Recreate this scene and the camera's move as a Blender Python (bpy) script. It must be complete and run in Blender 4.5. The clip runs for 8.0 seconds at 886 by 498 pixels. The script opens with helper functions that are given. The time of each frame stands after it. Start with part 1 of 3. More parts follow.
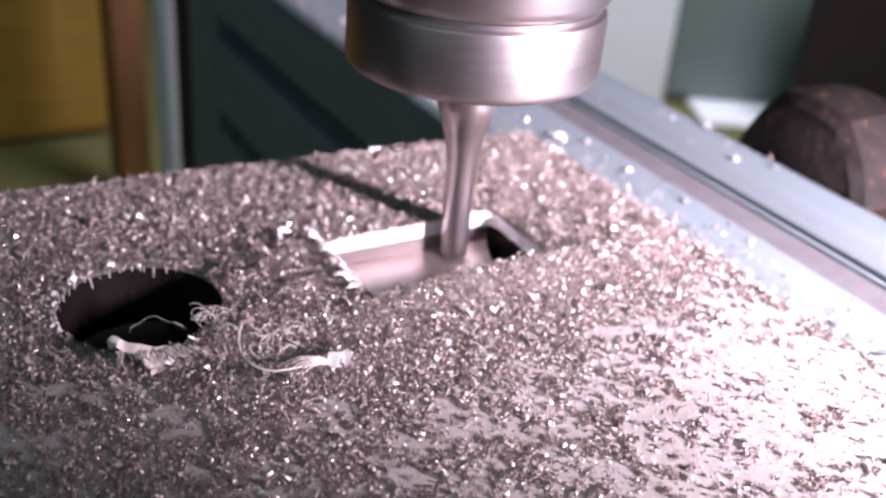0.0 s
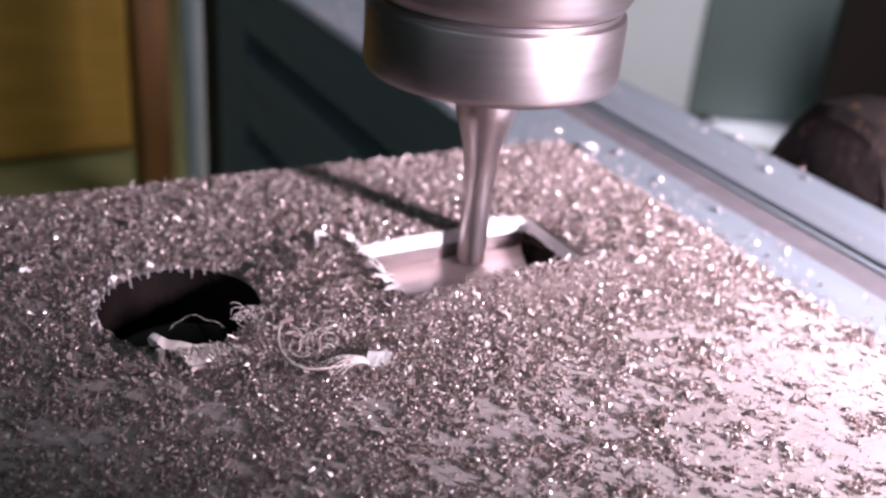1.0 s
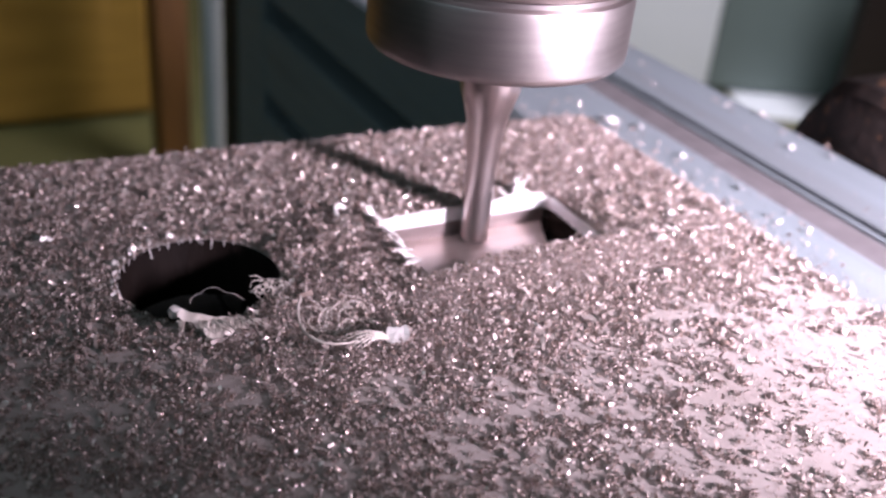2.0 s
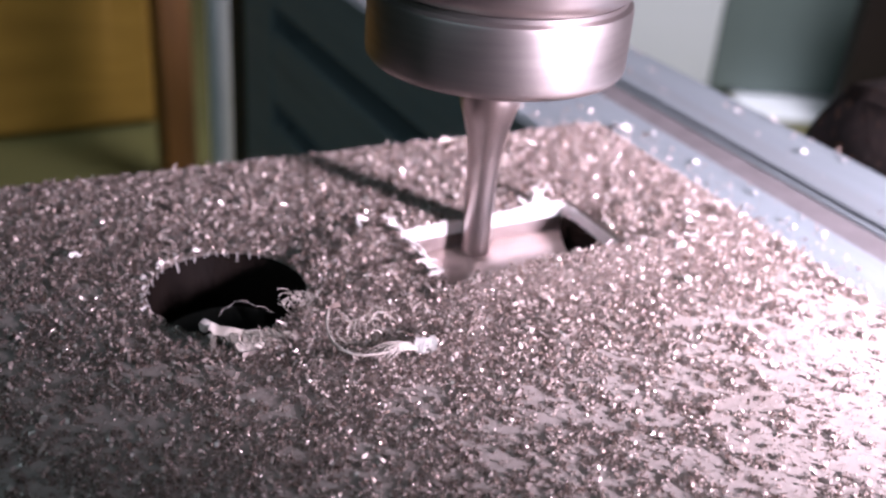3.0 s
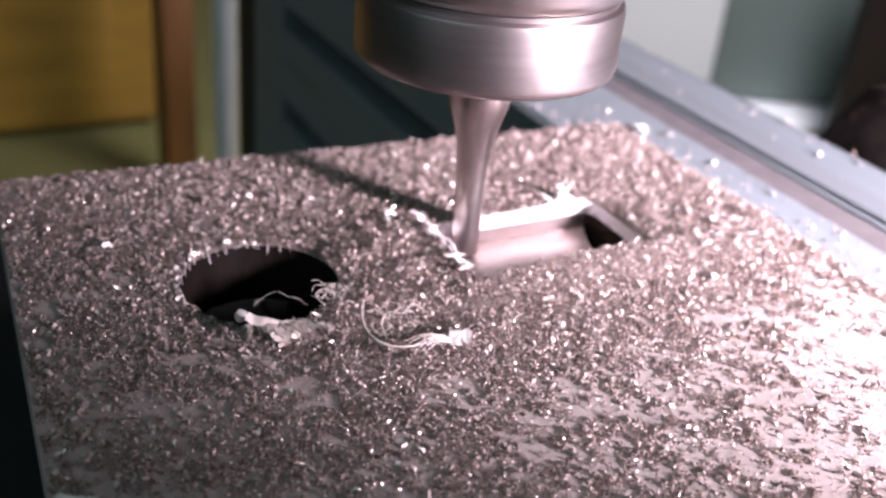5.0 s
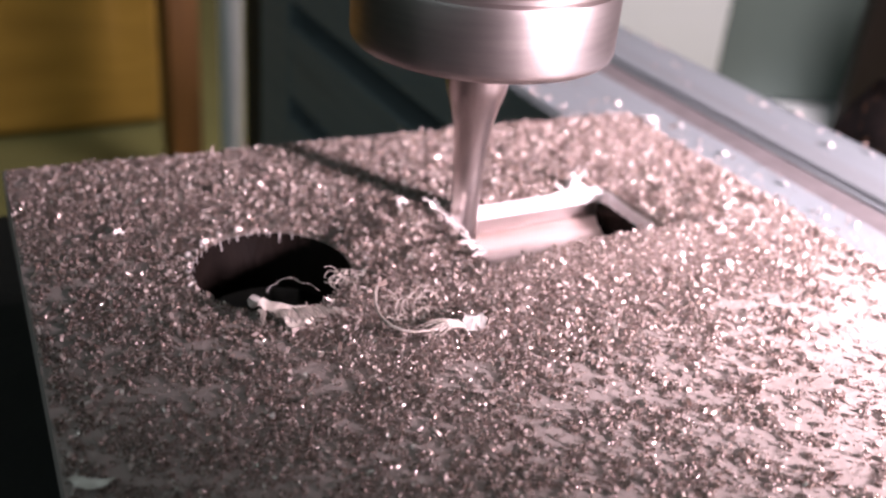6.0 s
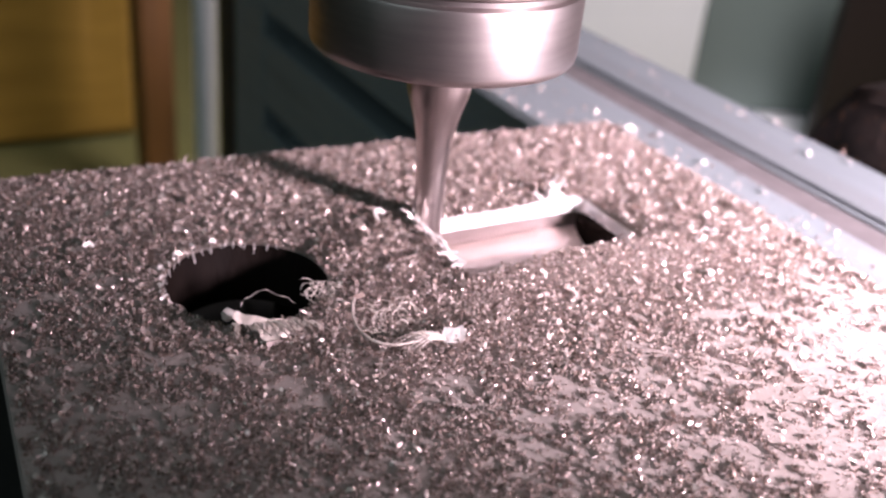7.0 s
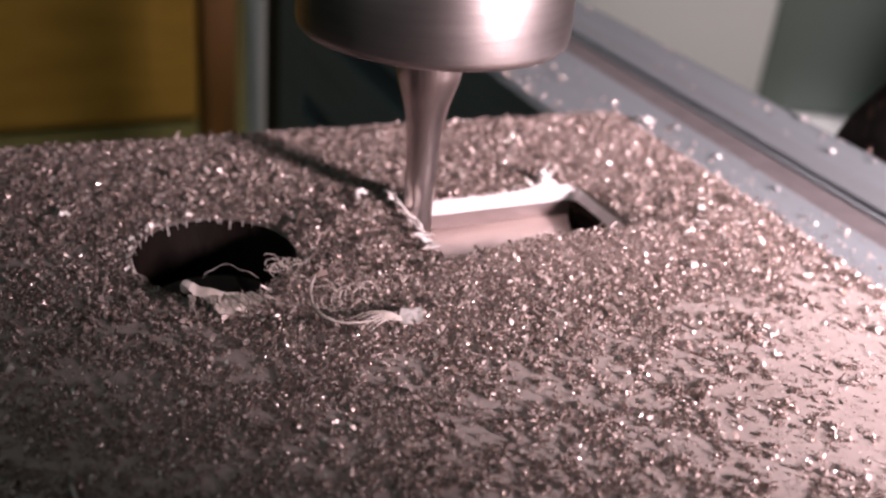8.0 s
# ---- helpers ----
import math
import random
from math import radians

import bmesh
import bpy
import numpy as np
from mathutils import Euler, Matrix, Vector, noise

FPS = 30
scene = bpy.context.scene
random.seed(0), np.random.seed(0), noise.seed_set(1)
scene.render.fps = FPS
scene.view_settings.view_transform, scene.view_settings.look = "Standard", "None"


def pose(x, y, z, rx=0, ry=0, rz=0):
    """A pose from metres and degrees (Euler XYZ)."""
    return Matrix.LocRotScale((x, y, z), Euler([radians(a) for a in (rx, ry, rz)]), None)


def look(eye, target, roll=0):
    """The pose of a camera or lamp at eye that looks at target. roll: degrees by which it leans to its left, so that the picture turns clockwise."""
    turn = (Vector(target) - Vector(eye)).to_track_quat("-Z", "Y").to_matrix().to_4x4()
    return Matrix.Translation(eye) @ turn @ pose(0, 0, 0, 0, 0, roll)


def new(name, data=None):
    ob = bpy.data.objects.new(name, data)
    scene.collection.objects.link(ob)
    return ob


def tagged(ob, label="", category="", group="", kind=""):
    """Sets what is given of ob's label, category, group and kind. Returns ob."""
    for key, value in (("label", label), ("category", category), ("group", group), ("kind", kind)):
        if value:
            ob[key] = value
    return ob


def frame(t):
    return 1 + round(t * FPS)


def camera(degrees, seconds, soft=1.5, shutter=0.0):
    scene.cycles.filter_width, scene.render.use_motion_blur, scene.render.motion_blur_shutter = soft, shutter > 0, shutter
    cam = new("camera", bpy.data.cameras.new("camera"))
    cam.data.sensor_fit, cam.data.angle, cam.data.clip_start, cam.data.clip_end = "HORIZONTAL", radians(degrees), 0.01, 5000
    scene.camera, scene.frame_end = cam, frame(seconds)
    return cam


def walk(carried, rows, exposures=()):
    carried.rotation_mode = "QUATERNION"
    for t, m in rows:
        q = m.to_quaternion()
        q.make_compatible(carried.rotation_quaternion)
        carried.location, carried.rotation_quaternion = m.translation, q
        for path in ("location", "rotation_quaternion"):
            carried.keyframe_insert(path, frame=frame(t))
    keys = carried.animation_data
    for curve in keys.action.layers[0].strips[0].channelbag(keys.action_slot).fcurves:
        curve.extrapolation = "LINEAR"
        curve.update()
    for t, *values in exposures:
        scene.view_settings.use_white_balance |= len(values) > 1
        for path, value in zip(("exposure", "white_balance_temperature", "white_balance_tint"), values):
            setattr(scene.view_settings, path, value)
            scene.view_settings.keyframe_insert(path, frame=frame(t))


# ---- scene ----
cam = camera(47.2, 8.0, soft=2.4)
METRES, EYE, TILT, LEAN, TURN = 0.0275, 0.05625, 0.0, 0.0, -31.7
ROWS = [
    (0.0, 0.0, 0.0, 0.0, 2.48, -28.4, -4.59),
    (0.5, -0.037, -0.0572, -0.0521, 3.26, -28.1, -4.22),
    (1.0, -0.0678, -0.0368, -0.0737, 3.57, -27.24, -4.44),
    (1.5, -0.0685, -0.009, -0.0718, 4.8, -29.25, -5.25),
    (3.0, -0.1764, -0.0456, -0.0187, 4.47, -28.91, -4.16),
    (3.5, -0.2073, -0.0601, -0.0437, 5.1, -29.7, -4.36),
    (4.0, -0.2514, -0.0622, -0.0434, 5.2, -29.35, -4.64),
    (5.5, -0.334, -0.1075, -0.0571, 4.29, -28.63, -4.99),
    (6.0, -0.3444, -0.1075, -0.1162, 4.61, -28.59, -4.73),
    (6.5, -0.3748, -0.0768, -0.1506, 3.84, -27.93, -4.96),
    (7.0, -0.3541, -0.0463, -0.1484, 3.28, -27.89, -5.08),
    (7.5, -0.2732, -0.0421, -0.1474, 3.98, -28.36, -5.06),
    (8.0, 0.011, 0.0101, -0.1931, 7.68, -28.42, -5.03),
]
EXPOSURES = [(0.0, 0.02, 6000, 17), (0.5, -0.1, 6050, 20), (1.0, -0.22, 6100, 21), (1.5, -0.22, 6100, 19), (3.5, 0.05, 6000, 17), (4.2, 0.1, 5900, 15), (5.5, 0.17, 6700, 21), (6.0, 0.15, 6850, 23), (7.2, 0.1, 6650, 21), (7.6, -0.15, 7000, 21), (8.0, -0.68, 7150, 22)]
walk(cam, [(t, pose(0, 0, EYE, TILT, LEAN, TURN) @ pose(METRES * x, METRES * y, METRES * z, 90 + pitch, roll, yaw)) for t, x, y, z, yaw, pitch, roll in ROWS], EXPOSURES)
# The camera is hand-held close over a milled plate; a shallow focus lies on the cutter.
cam.data.dof.use_dof = True
cam.data.dof.focus_distance = 0.091
cam.data.dof.aperture_fstop = 30.0

MM = 0.001


# ---- light ----
world = bpy.data.worlds.new("room_dusk")
scene.world = world
world.use_nodes = True
world.node_tree.nodes["Background"].inputs[0].default_value = (0.50, 0.75, 0.95, 1)
world.node_tree.nodes["Background"].inputs[1].default_value = 0.062


def area_lamp(name, eye, target, size, power, colour, shape="DISK"):
    data = bpy.data.lights.new(name, "AREA")
    data.shape, data.size, data.energy, data.color = shape, size, power, colour
    ob = new(name, data)
    ob.matrix_world = look(eye, target)
    return ob


key = area_lamp("work_light", (0.134, -0.072, 0.060), (0.110, 0.052, 0.0), 0.028, 0.435, (1.0, 0.875, 0.97))
key.data.spread = radians(62)
# Unseen fill lamp, added to brighten the things behind the plate.
back_fill = area_lamp("background_fill", (0.38, 0.12, 0.80), (0.62, 0.60, -0.15), 0.30, 4.3, (1.0, 0.95, 0.97))
back_fill.data.spread = radians(92)
# Unseen cool fill, added to lift the profile's side and the shadows.
area_lamp("cool_fill", (-1.0, -0.35, 0.95), (0.1, 0.35, -0.05), 0.9, 3.6, (0.66, 0.95, 0.96), "SQUARE")



# ---- materials ----
def material(name, colour, rough=0.5, metal=0.0, colour2=None, scale=200.0, rough_var=0.1, bump=0.0, bump_scale=800.0,
             stretch=(1, 1, 1), stain=None, stain_scale=40.0, stain_at=0.6, coat=0.0, gloss=0.5):
    """A surface with colour variation at two scales, uneven gloss and fine relief."""
    m = bpy.data.materials.new(name)
    m.use_nodes = True
    n, l = m.node_tree.nodes, m.node_tree.links
    b = n["Principled BSDF"]
    b.inputs["Metallic"].default_value = metal
    b.inputs["Coat Weight"].default_value = coat
    b.inputs["Specular IOR Level"].default_value = gloss
    tc = n.new("ShaderNodeTexCoord")
    mp = n.new("ShaderNodeMapping")
    mp.inputs["Scale"].default_value = stretch
    l.new(tc.outputs["Object"], mp.inputs["Vector"])

    def tex(sc, detail=5.0):
        t = n.new("ShaderNodeTexNoise")
        t.inputs["Scale"].default_value, t.inputs["Detail"].default_value = sc, detail
        l.new(mp.outputs["Vector"], t.inputs["Vector"])
        return t

    fine = tex(scale)
    mix = n.new("ShaderNodeMix")
    mix.data_type = "RGBA"
    mix.inputs["A"].default_value = (*colour, 1)
    mix.inputs["B"].default_value = (*(colour2 or [c * 0.75 for c in colour]), 1)
    ramp = n.new("ShaderNodeMapRange")
    ramp.inputs["From Min"].default_value, ramp.inputs["From Max"].default_value = 0.35, 0.65
    l.new(fine.outputs["Fac"], ramp.inputs["Value"])
    l.new(ramp.outputs["Result"], mix.inputs["Factor"])
    out = mix.outputs["Result"]
    if stain:
        big = tex(stain_scale, 6.0)
        edge = n.new("ShaderNodeMapRange")
        edge.inputs["From Min"].default_value, edge.inputs["From Max"].default_value = stain_at, stain_at + 0.12
        l.new(big.outputs["Fac"], edge.inputs["Value"])
        mix2 = n.new("ShaderNodeMix")
        mix2.data_type = "RGBA"
        mix2.inputs["B"].default_value = (*stain, 1)
        l.new(edge.outputs["Result"], mix2.inputs["Factor"])
        l.new(out, mix2.inputs["A"])
        out = mix2.outputs["Result"]
    l.new(out, b.inputs["Base Color"])
    rr = n.new("ShaderNodeMapRange")
    rr.inputs["To Min"].default_value, rr.inputs["To Max"].default_value = max(0.03, rough - rough_var), min(1, rough + rough_var)
    l.new(tex(scale * 0.37).outputs["Fac"], rr.inputs["Value"])
    l.new(rr.outputs["Result"], b.inputs["Roughness"])
    if bump:
        bp = n.new("ShaderNodeBump")
        bp.inputs["Strength"].default_value, bp.inputs["Distance"].default_value = bump, 0.0004
        l.new(tex(bump_scale).outputs["Fac"], bp.inputs["Height"])
        l.new(bp.outputs["Normal"], b.inputs["Normal"])
    return m


def chip_material(name, bright, dark, rough):
    """Loose swarf: every flake has its own tint and gloss."""
    m = bpy.data.materials.new(name)
    m.use_nodes = True
    n, l = m.node_tree.nodes, m.node_tree.links
    b = n["Principled BSDF"]
    geo = n.new("ShaderNodeNewGeometry")
    mix = n.new("ShaderNodeMix")
    mix.data_type = "RGBA"
    mix.inputs["A"].default_value, mix.inputs["B"].default_value = (*bright, 1), (*dark, 1)
    l.new(geo.outputs["Random Per Island"], mix.inputs["Factor"])
    l.new(mix.outputs["Result"], b.inputs["Base Color"])
    hashed = n.new("ShaderNodeTexWhiteNoise")
    hashed.noise_dimensions = "1D"
    l.new(geo.outputs["Random Per Island"], hashed.inputs["W"])
    rr = n.new("ShaderNodeMapRange")
    rr.inputs["To Min"].default_value, rr.inputs["To Max"].default_value = rough
    l.new(hashed.outputs["Value"], rr.inputs["Value"])
    l.new(rr.outputs["Result"], b.inputs["Roughness"])
    b.inputs["Metallic"].default_value = 0.54
    return m


PLATE = material("milled_aluminium", (0.39, 0.33, 0.31), 0.62, 0.06, (0.345, 0.29, 0.272), 260, 0.10, 0.22, 1400, stain=(0.315, 0.262, 0.242), stain_scale=60, stain_at=0.55)
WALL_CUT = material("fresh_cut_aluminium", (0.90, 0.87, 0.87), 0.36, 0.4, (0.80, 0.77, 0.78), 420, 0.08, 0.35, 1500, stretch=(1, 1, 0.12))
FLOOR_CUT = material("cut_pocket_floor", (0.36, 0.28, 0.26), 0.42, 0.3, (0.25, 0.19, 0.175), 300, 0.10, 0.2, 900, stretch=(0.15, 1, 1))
# Near-black colour stands in for the shade inside the hole and slot.
BORE = material("shade_dark_cavity", (0.008, 0.005, 0.004), 0.7, 0.0, (0.005, 0.003, 0.0025), 400, 0.12, 0.6, 900, stretch=(1, 1, 0.3), gloss=0.08)
# The end wall's shade and dark reflection are put into this colour.
DARK_CUT = material("shade_dark_cut", (0.060, 0.040, 0.034), 0.22, 0.6, (0.030, 0.019, 0.016), 350, 0.06, 0.3, 900, stretch=(0.3, 0.3, 1))
# The cut aluminium again, darkened for the shade low in the pocket.
WALL_SHADE = material("shade_toned_cut", (0.42, 0.35, 0.34), 0.28, 0.85, (0.33, 0.27, 0.26), 420, 0.08, 0.3, 1200, stretch=(0.3, 0.3, 1))
CHIP = chip_material("swarf", (0.68, 0.575, 0.545), (0.19, 0.126, 0.102), (0.08, 0.74))
WHITE_CHIP = material("bright_shaving", (0.72, 0.67, 0.65), 0.40, 0.3, (0.58, 0.52, 0.50), 900, 0.1, 0.3, 2500)
FIBRE = material("pale_burr_thread", (0.60, 0.525, 0.485), 0.45, 0.25, (0.46, 0.39, 0.35), 900)
STEEL = material("turned_steel", (0.47, 0.42, 0.405), 0.40, 1.0, (0.42, 0.37, 0.36), 500, 0.05, 0.05, 900, stretch=(0.3, 0.3, 3.0))
CARBIDE = material("carbide", (0.66, 0.59, 0.575), 0.30, 1.0, (0.50, 0.44, 0.425), 600, 0.05, 0.08, 1500, stretch=(1, 1, 0.1))
ANODISED = material("anodised_aluminium", (0.195, 0.225, 0.24), 0.62, 0.2, (0.175, 0.20, 0.215), 300, 0.06, 0.15, 1800, stretch=(1, 0.08, 1), stain=(0.16, 0.175, 0.185), stain_scale=70, stain_at=0.6)
STRIP = material("grey_slot_cover", (0.125, 0.112, 0.115), 0.6, 0.0, (0.10, 0.09, 0.092), 300, 0.06, gloss=0.25)
TEAL = material("teal_paint", (0.10, 0.155, 0.175), 0.5, 0.0, (0.085, 0.135, 0.155), 60, 0.08, 0.05, 500)
BLACK = material("black_gap", (0.012, 0.012, 0.013), 0.7, 0.0)
DARK_BED = material("dark_cast_bed", (0.016, 0.014, 0.013), 0.7, 0.0, (0.011, 0.010, 0.009), 80, bump=0.3)
RUST = material("oiled_dark_steel", (0.020, 0.013, 0.011), 0.7, 0.0, (0.010, 0.007, 0.006), 260, 0.12, 0.9, 420, stain=(0.16, 0.075, 0.03), stain_scale=620, stain_at=0.62, gloss=0.2)
WOOD = material("varnished_wood", (0.36, 0.205, 0.034), 0.5, 0.0, (0.27, 0.15, 0.022), 14, bump=0.1, stretch=(1, 1, 5))
DARK_WOOD = material("dark_wood", (0.15, 0.062, 0.010), 0.6, 0.0, (0.09, 0.037, 0.006), 20, stretch=(4, 4, 0.5))
OLIVE = material("olive_bench", (0.14, 0.135, 0.045), 0.6, 0.0, (0.11, 0.107, 0.038), 9, bump=0.05)
CHROME = material("polished_rod", (0.86, 0.88, 0.92), 0.32, 0.35, (0.80, 0.82, 0.86), 50, 0.04)
WHITE_PANEL = material("off_white_panel", (0.64, 0.66, 0.67), 0.5, 0.0, (0.59, 0.61, 0.62), 8, 0.08)
GREEN_GREY = material("green_grey_paint", (0.135, 0.175, 0.162), 0.5, 0.0, (0.115, 0.15, 0.138), 8, 0.08)
DARK_BOX = material("dark_brown_lacquer", (0.012, 0.007, 0.006), 0.5, 0.0, (0.008, 0.005, 0.004), 12)
PAPER = material("white_sheet", (0.82, 0.85, 0.88), 0.6, 0.0, (0.78, 0.81, 0.84), 30)
ROOM = material("room_paint", (0.30, 0.30, 0.26), 0.8, 0.0, (0.26, 0.26, 0.22), 4)
FLOORING = material("dark_floor", (0.10, 0.09, 0.08), 0.6, 0.0, (0.08, 0.07, 0.06), 6)


# ---- mesh helpers ----
def obj(name, bm, mat, parent=None, label="", smooth=False):
    me = bpy.data.meshes.new(name)
    bm.to_mesh(me)
    bm.free()
    me.materials.append(mat)
    if smooth:
        me.shade_smooth()
        me.set_sharp_from_angle(angle=radians(35))
    ob = new(name, me)
    if parent:
        ob.parent = parent
    return tagged(ob, label)


def part(name, bm, mat, parent, label="", smooth=False):
    return obj(name, bm, mat, parent, label, smooth)


def thing(name, label, category, group="", kind="", at=(0, 0, 0)):
    ob = new(name)
    ob.location = at
    ob.empty_display_size = 0.01
    return tagged(ob, label, category, group, kind)


def box(x0, x1, y0, y1, z0, z1, bevel=0.0):
    """A box in millimetres."""
    bm = bmesh.new()
    bmesh.ops.create_cube(bm, size=1)
    for v in bm.verts:
        v.co = Vector(((x0 + x1) / 2 + v.co.x * (x1 - x0), (y0 + y1) / 2 + v.co.y * (y1 - y0), (z0 + z1) / 2 + v.co.z * (z1 - z0))) * MM
    if bevel:
        bmesh.ops.bevel(bm, geom=bm.edges[:], offset=bevel * MM, segments=2, affect="EDGES", profile=0.5)
    return bm


def lathe(profile, steps=72, close=True):
    """A turned body about z from (radius, height) in millimetres."""
    bm = bmesh.new()
    rings = []
    for r, z in profile:
        rings.append([bm.verts.new((r * MM * math.cos(2 * math.pi * k / steps), r * MM * math.sin(2 * math.pi * k / steps), z * MM)) for k in range(steps)])
    for a, b in zip(rings, rings[1:]):
        for k in range(steps):
            bm.faces.new((a[k], a[(k + 1) % steps], b[(k + 1) % steps], b[k]))
    if close:
        bm.faces.new(rings[0][::-1])
        bm.faces.new(rings[-1])
    bmesh.ops.recalc_face_normals(bm, faces=bm.faces[:])
    return bm


def tube(points, radius, sides=6, taper=1.0):
    """A bent wire through points, in millimetres."""
    bm = bmesh.new()
    pts = [Vector(p) * MM for p in points]
    rings = []
    for i, p in enumerate(pts):
        d = (pts[min(i + 1, len(pts) - 1)] - pts[max(i - 1, 0)]).normalized()
        s = d.cross(Vector((0.13, 0.21, 0.97))).normalized()
        u = s.cross(d)
        r = radius * MM * (1 + (taper - 1) * i / max(1, len(pts) - 1))
        rings.append([bm.verts.new(p + r * (s * math.cos(2 * math.pi * k / sides) + u * math.sin(2 * math.pi * k / sides))) for k in range(sides)])
    for a, b in zip(rings, rings[1:]):
        for k in range(sides):
            bm.faces.new((a[k], a[(k + 1) % sides], b[(k + 1) % sides], b[k]))
    bm.faces.new(rings[0][::-1])
    bm.faces.new(rings[-1])
    bmesh.ops.recalc_face_normals(bm, faces=bm.faces[:])
    return bm


def rounded(x0, x1, y0, y1, r, n=6):
    """A rounded rectangle's corners in millimetres, anticlockwise."""
    out = []
    for cx, cy, a0 in ((x1 - r, y1 - r, 0), (x0 + r, y1 - r, 90), (x0 + r, y0 + r, 180), (x1 - r, y0 + r, 270)):
        out += [(cx + r * math.cos(radians(a0 + 90 * k / n)), cy + r * math.sin(radians(a0 + 90 * k / n))) for k in range(n + 1)]
    return out


def fill_with_holes(bm, loops, z):
    edges, rings = [], []
    for lp in loops:
        vs = [bm.verts.new((x * MM, y * MM, z * MM)) for x, y in lp]
        edges += [bm.edges.new((vs[k], vs[(k + 1) % len(vs)])) for k in range(len(vs))]
        rings.append(vs)
    bmesh.ops.triangle_fill(bm, use_beauty=True, edges=edges, normal=(0, 0, 1))
    return rings


def band(bm, ring, drop, grow=0.0, centre=(0, 0)):
    """A wall hanging from a ring of vertices."""
    low = []
    for v in ring:
        d = Vector((v.co.x - centre[0] * MM, v.co.y - centre[1] * MM, 0))
        d = d.normalized() * grow * MM if d.length else d
        low.append(bm.verts.new(v.co + Vector((0, 0, -drop * MM)) + d))
    for k in range(len(ring)):
        bm.faces.new((ring[k], ring[(k + 1) % len(ring)], low[(k + 1) % len(ring)], low[k]))
    return low


# ---- plan of the plate, millimetres ----
OUTLINE = [(-9.0, -45.0), (86.5, -45.0), (85.0, 116.9), (-2.4, 120.9)]
HOLE_AT, HOLE_R = (19.8, 89.0), 8.2
POCKET = (41.9, 65.7, 81.3, 95.1)
RAIL_TOP = -6.8


# ---- the setting ----
def build_room():
    tagged(obj("floor", box(-1500, 1700, -1300, 1700, -1060, -1000), FLOORING), "dark plain floor of the workshop", "floor", kind="structure")
    tagged(obj("wall_north", box(-1500, 1700, 1700, 1760, -1000, 1400), ROOM), "grey-green painted workshop wall", "wall", kind="structure")
    tagged(obj("wall_south", box(-1500, 1700, -1360, -1300, -1000, 1400), ROOM), "grey-green painted workshop wall", "wall", kind="structure")
    tagged(obj("wall_east", box(1700, 1760, -1300, 1700, -1000, 1400), ROOM), "grey-green painted workshop wall", "wall", kind="structure")
    tagged(obj("wall_west", box(-1560, -1500, -1300, 1700, -1000, 1400), ROOM), "grey-green painted workshop wall", "wall", kind="structure")
    tagged(obj("ceiling", box(-1500, 1700, -1300, 1700, 1400, 1450), ROOM), "plain painted ceiling", "ceiling", kind="structure")
    bench = thing("workbench", "olive-topped workbench that carries the milling machine", "workbench")
    part("worktop", box(-700, 1100, -500, 1200, -285, -245, 4), OLIVE, bench)
    for x, y in ((-660, -460), (1060, -460), (-660, 1160), (1060, 1160)):
        part("leg", box(x - 30, x + 30, y - 30, y + 30, -1000, -285, 3), DARK_BED, bench)


build_room()


def build_bed():
    bed = thing("machine_bed", "dark machine bed added under the plate, partly to blacken gaps", "machine bed")
    part("body", box(-110, 130, -120, 108, -245, -96.8, 3), DARK_BED, bed)
    part("pedestal", box(31, 84.4, -42, 112, -96.8, -6.8, 0.8), DARK_BED, bed)
    # dark blocks added so the hole and the plate's left edge look black
    part("rear_dark_fill", box(31, 84.4, 112.2, 156, -96.8, -24, 0.8), DARK_BED, bed)
    part("hole_dark_fill", box(9.2, 30.8, -42, 158, -96.8, -24, 0.8), DARK_BED, bed)
    part("side_dark_fill", box(-110, 9, -60, 147, -96.8, -18, 1.5), DARK_BED, bed)
    part("side_support", box(-1.5, 9, -42, 112, -18, -6.8, 0.8), DARK_BED, bed)


build_bed()


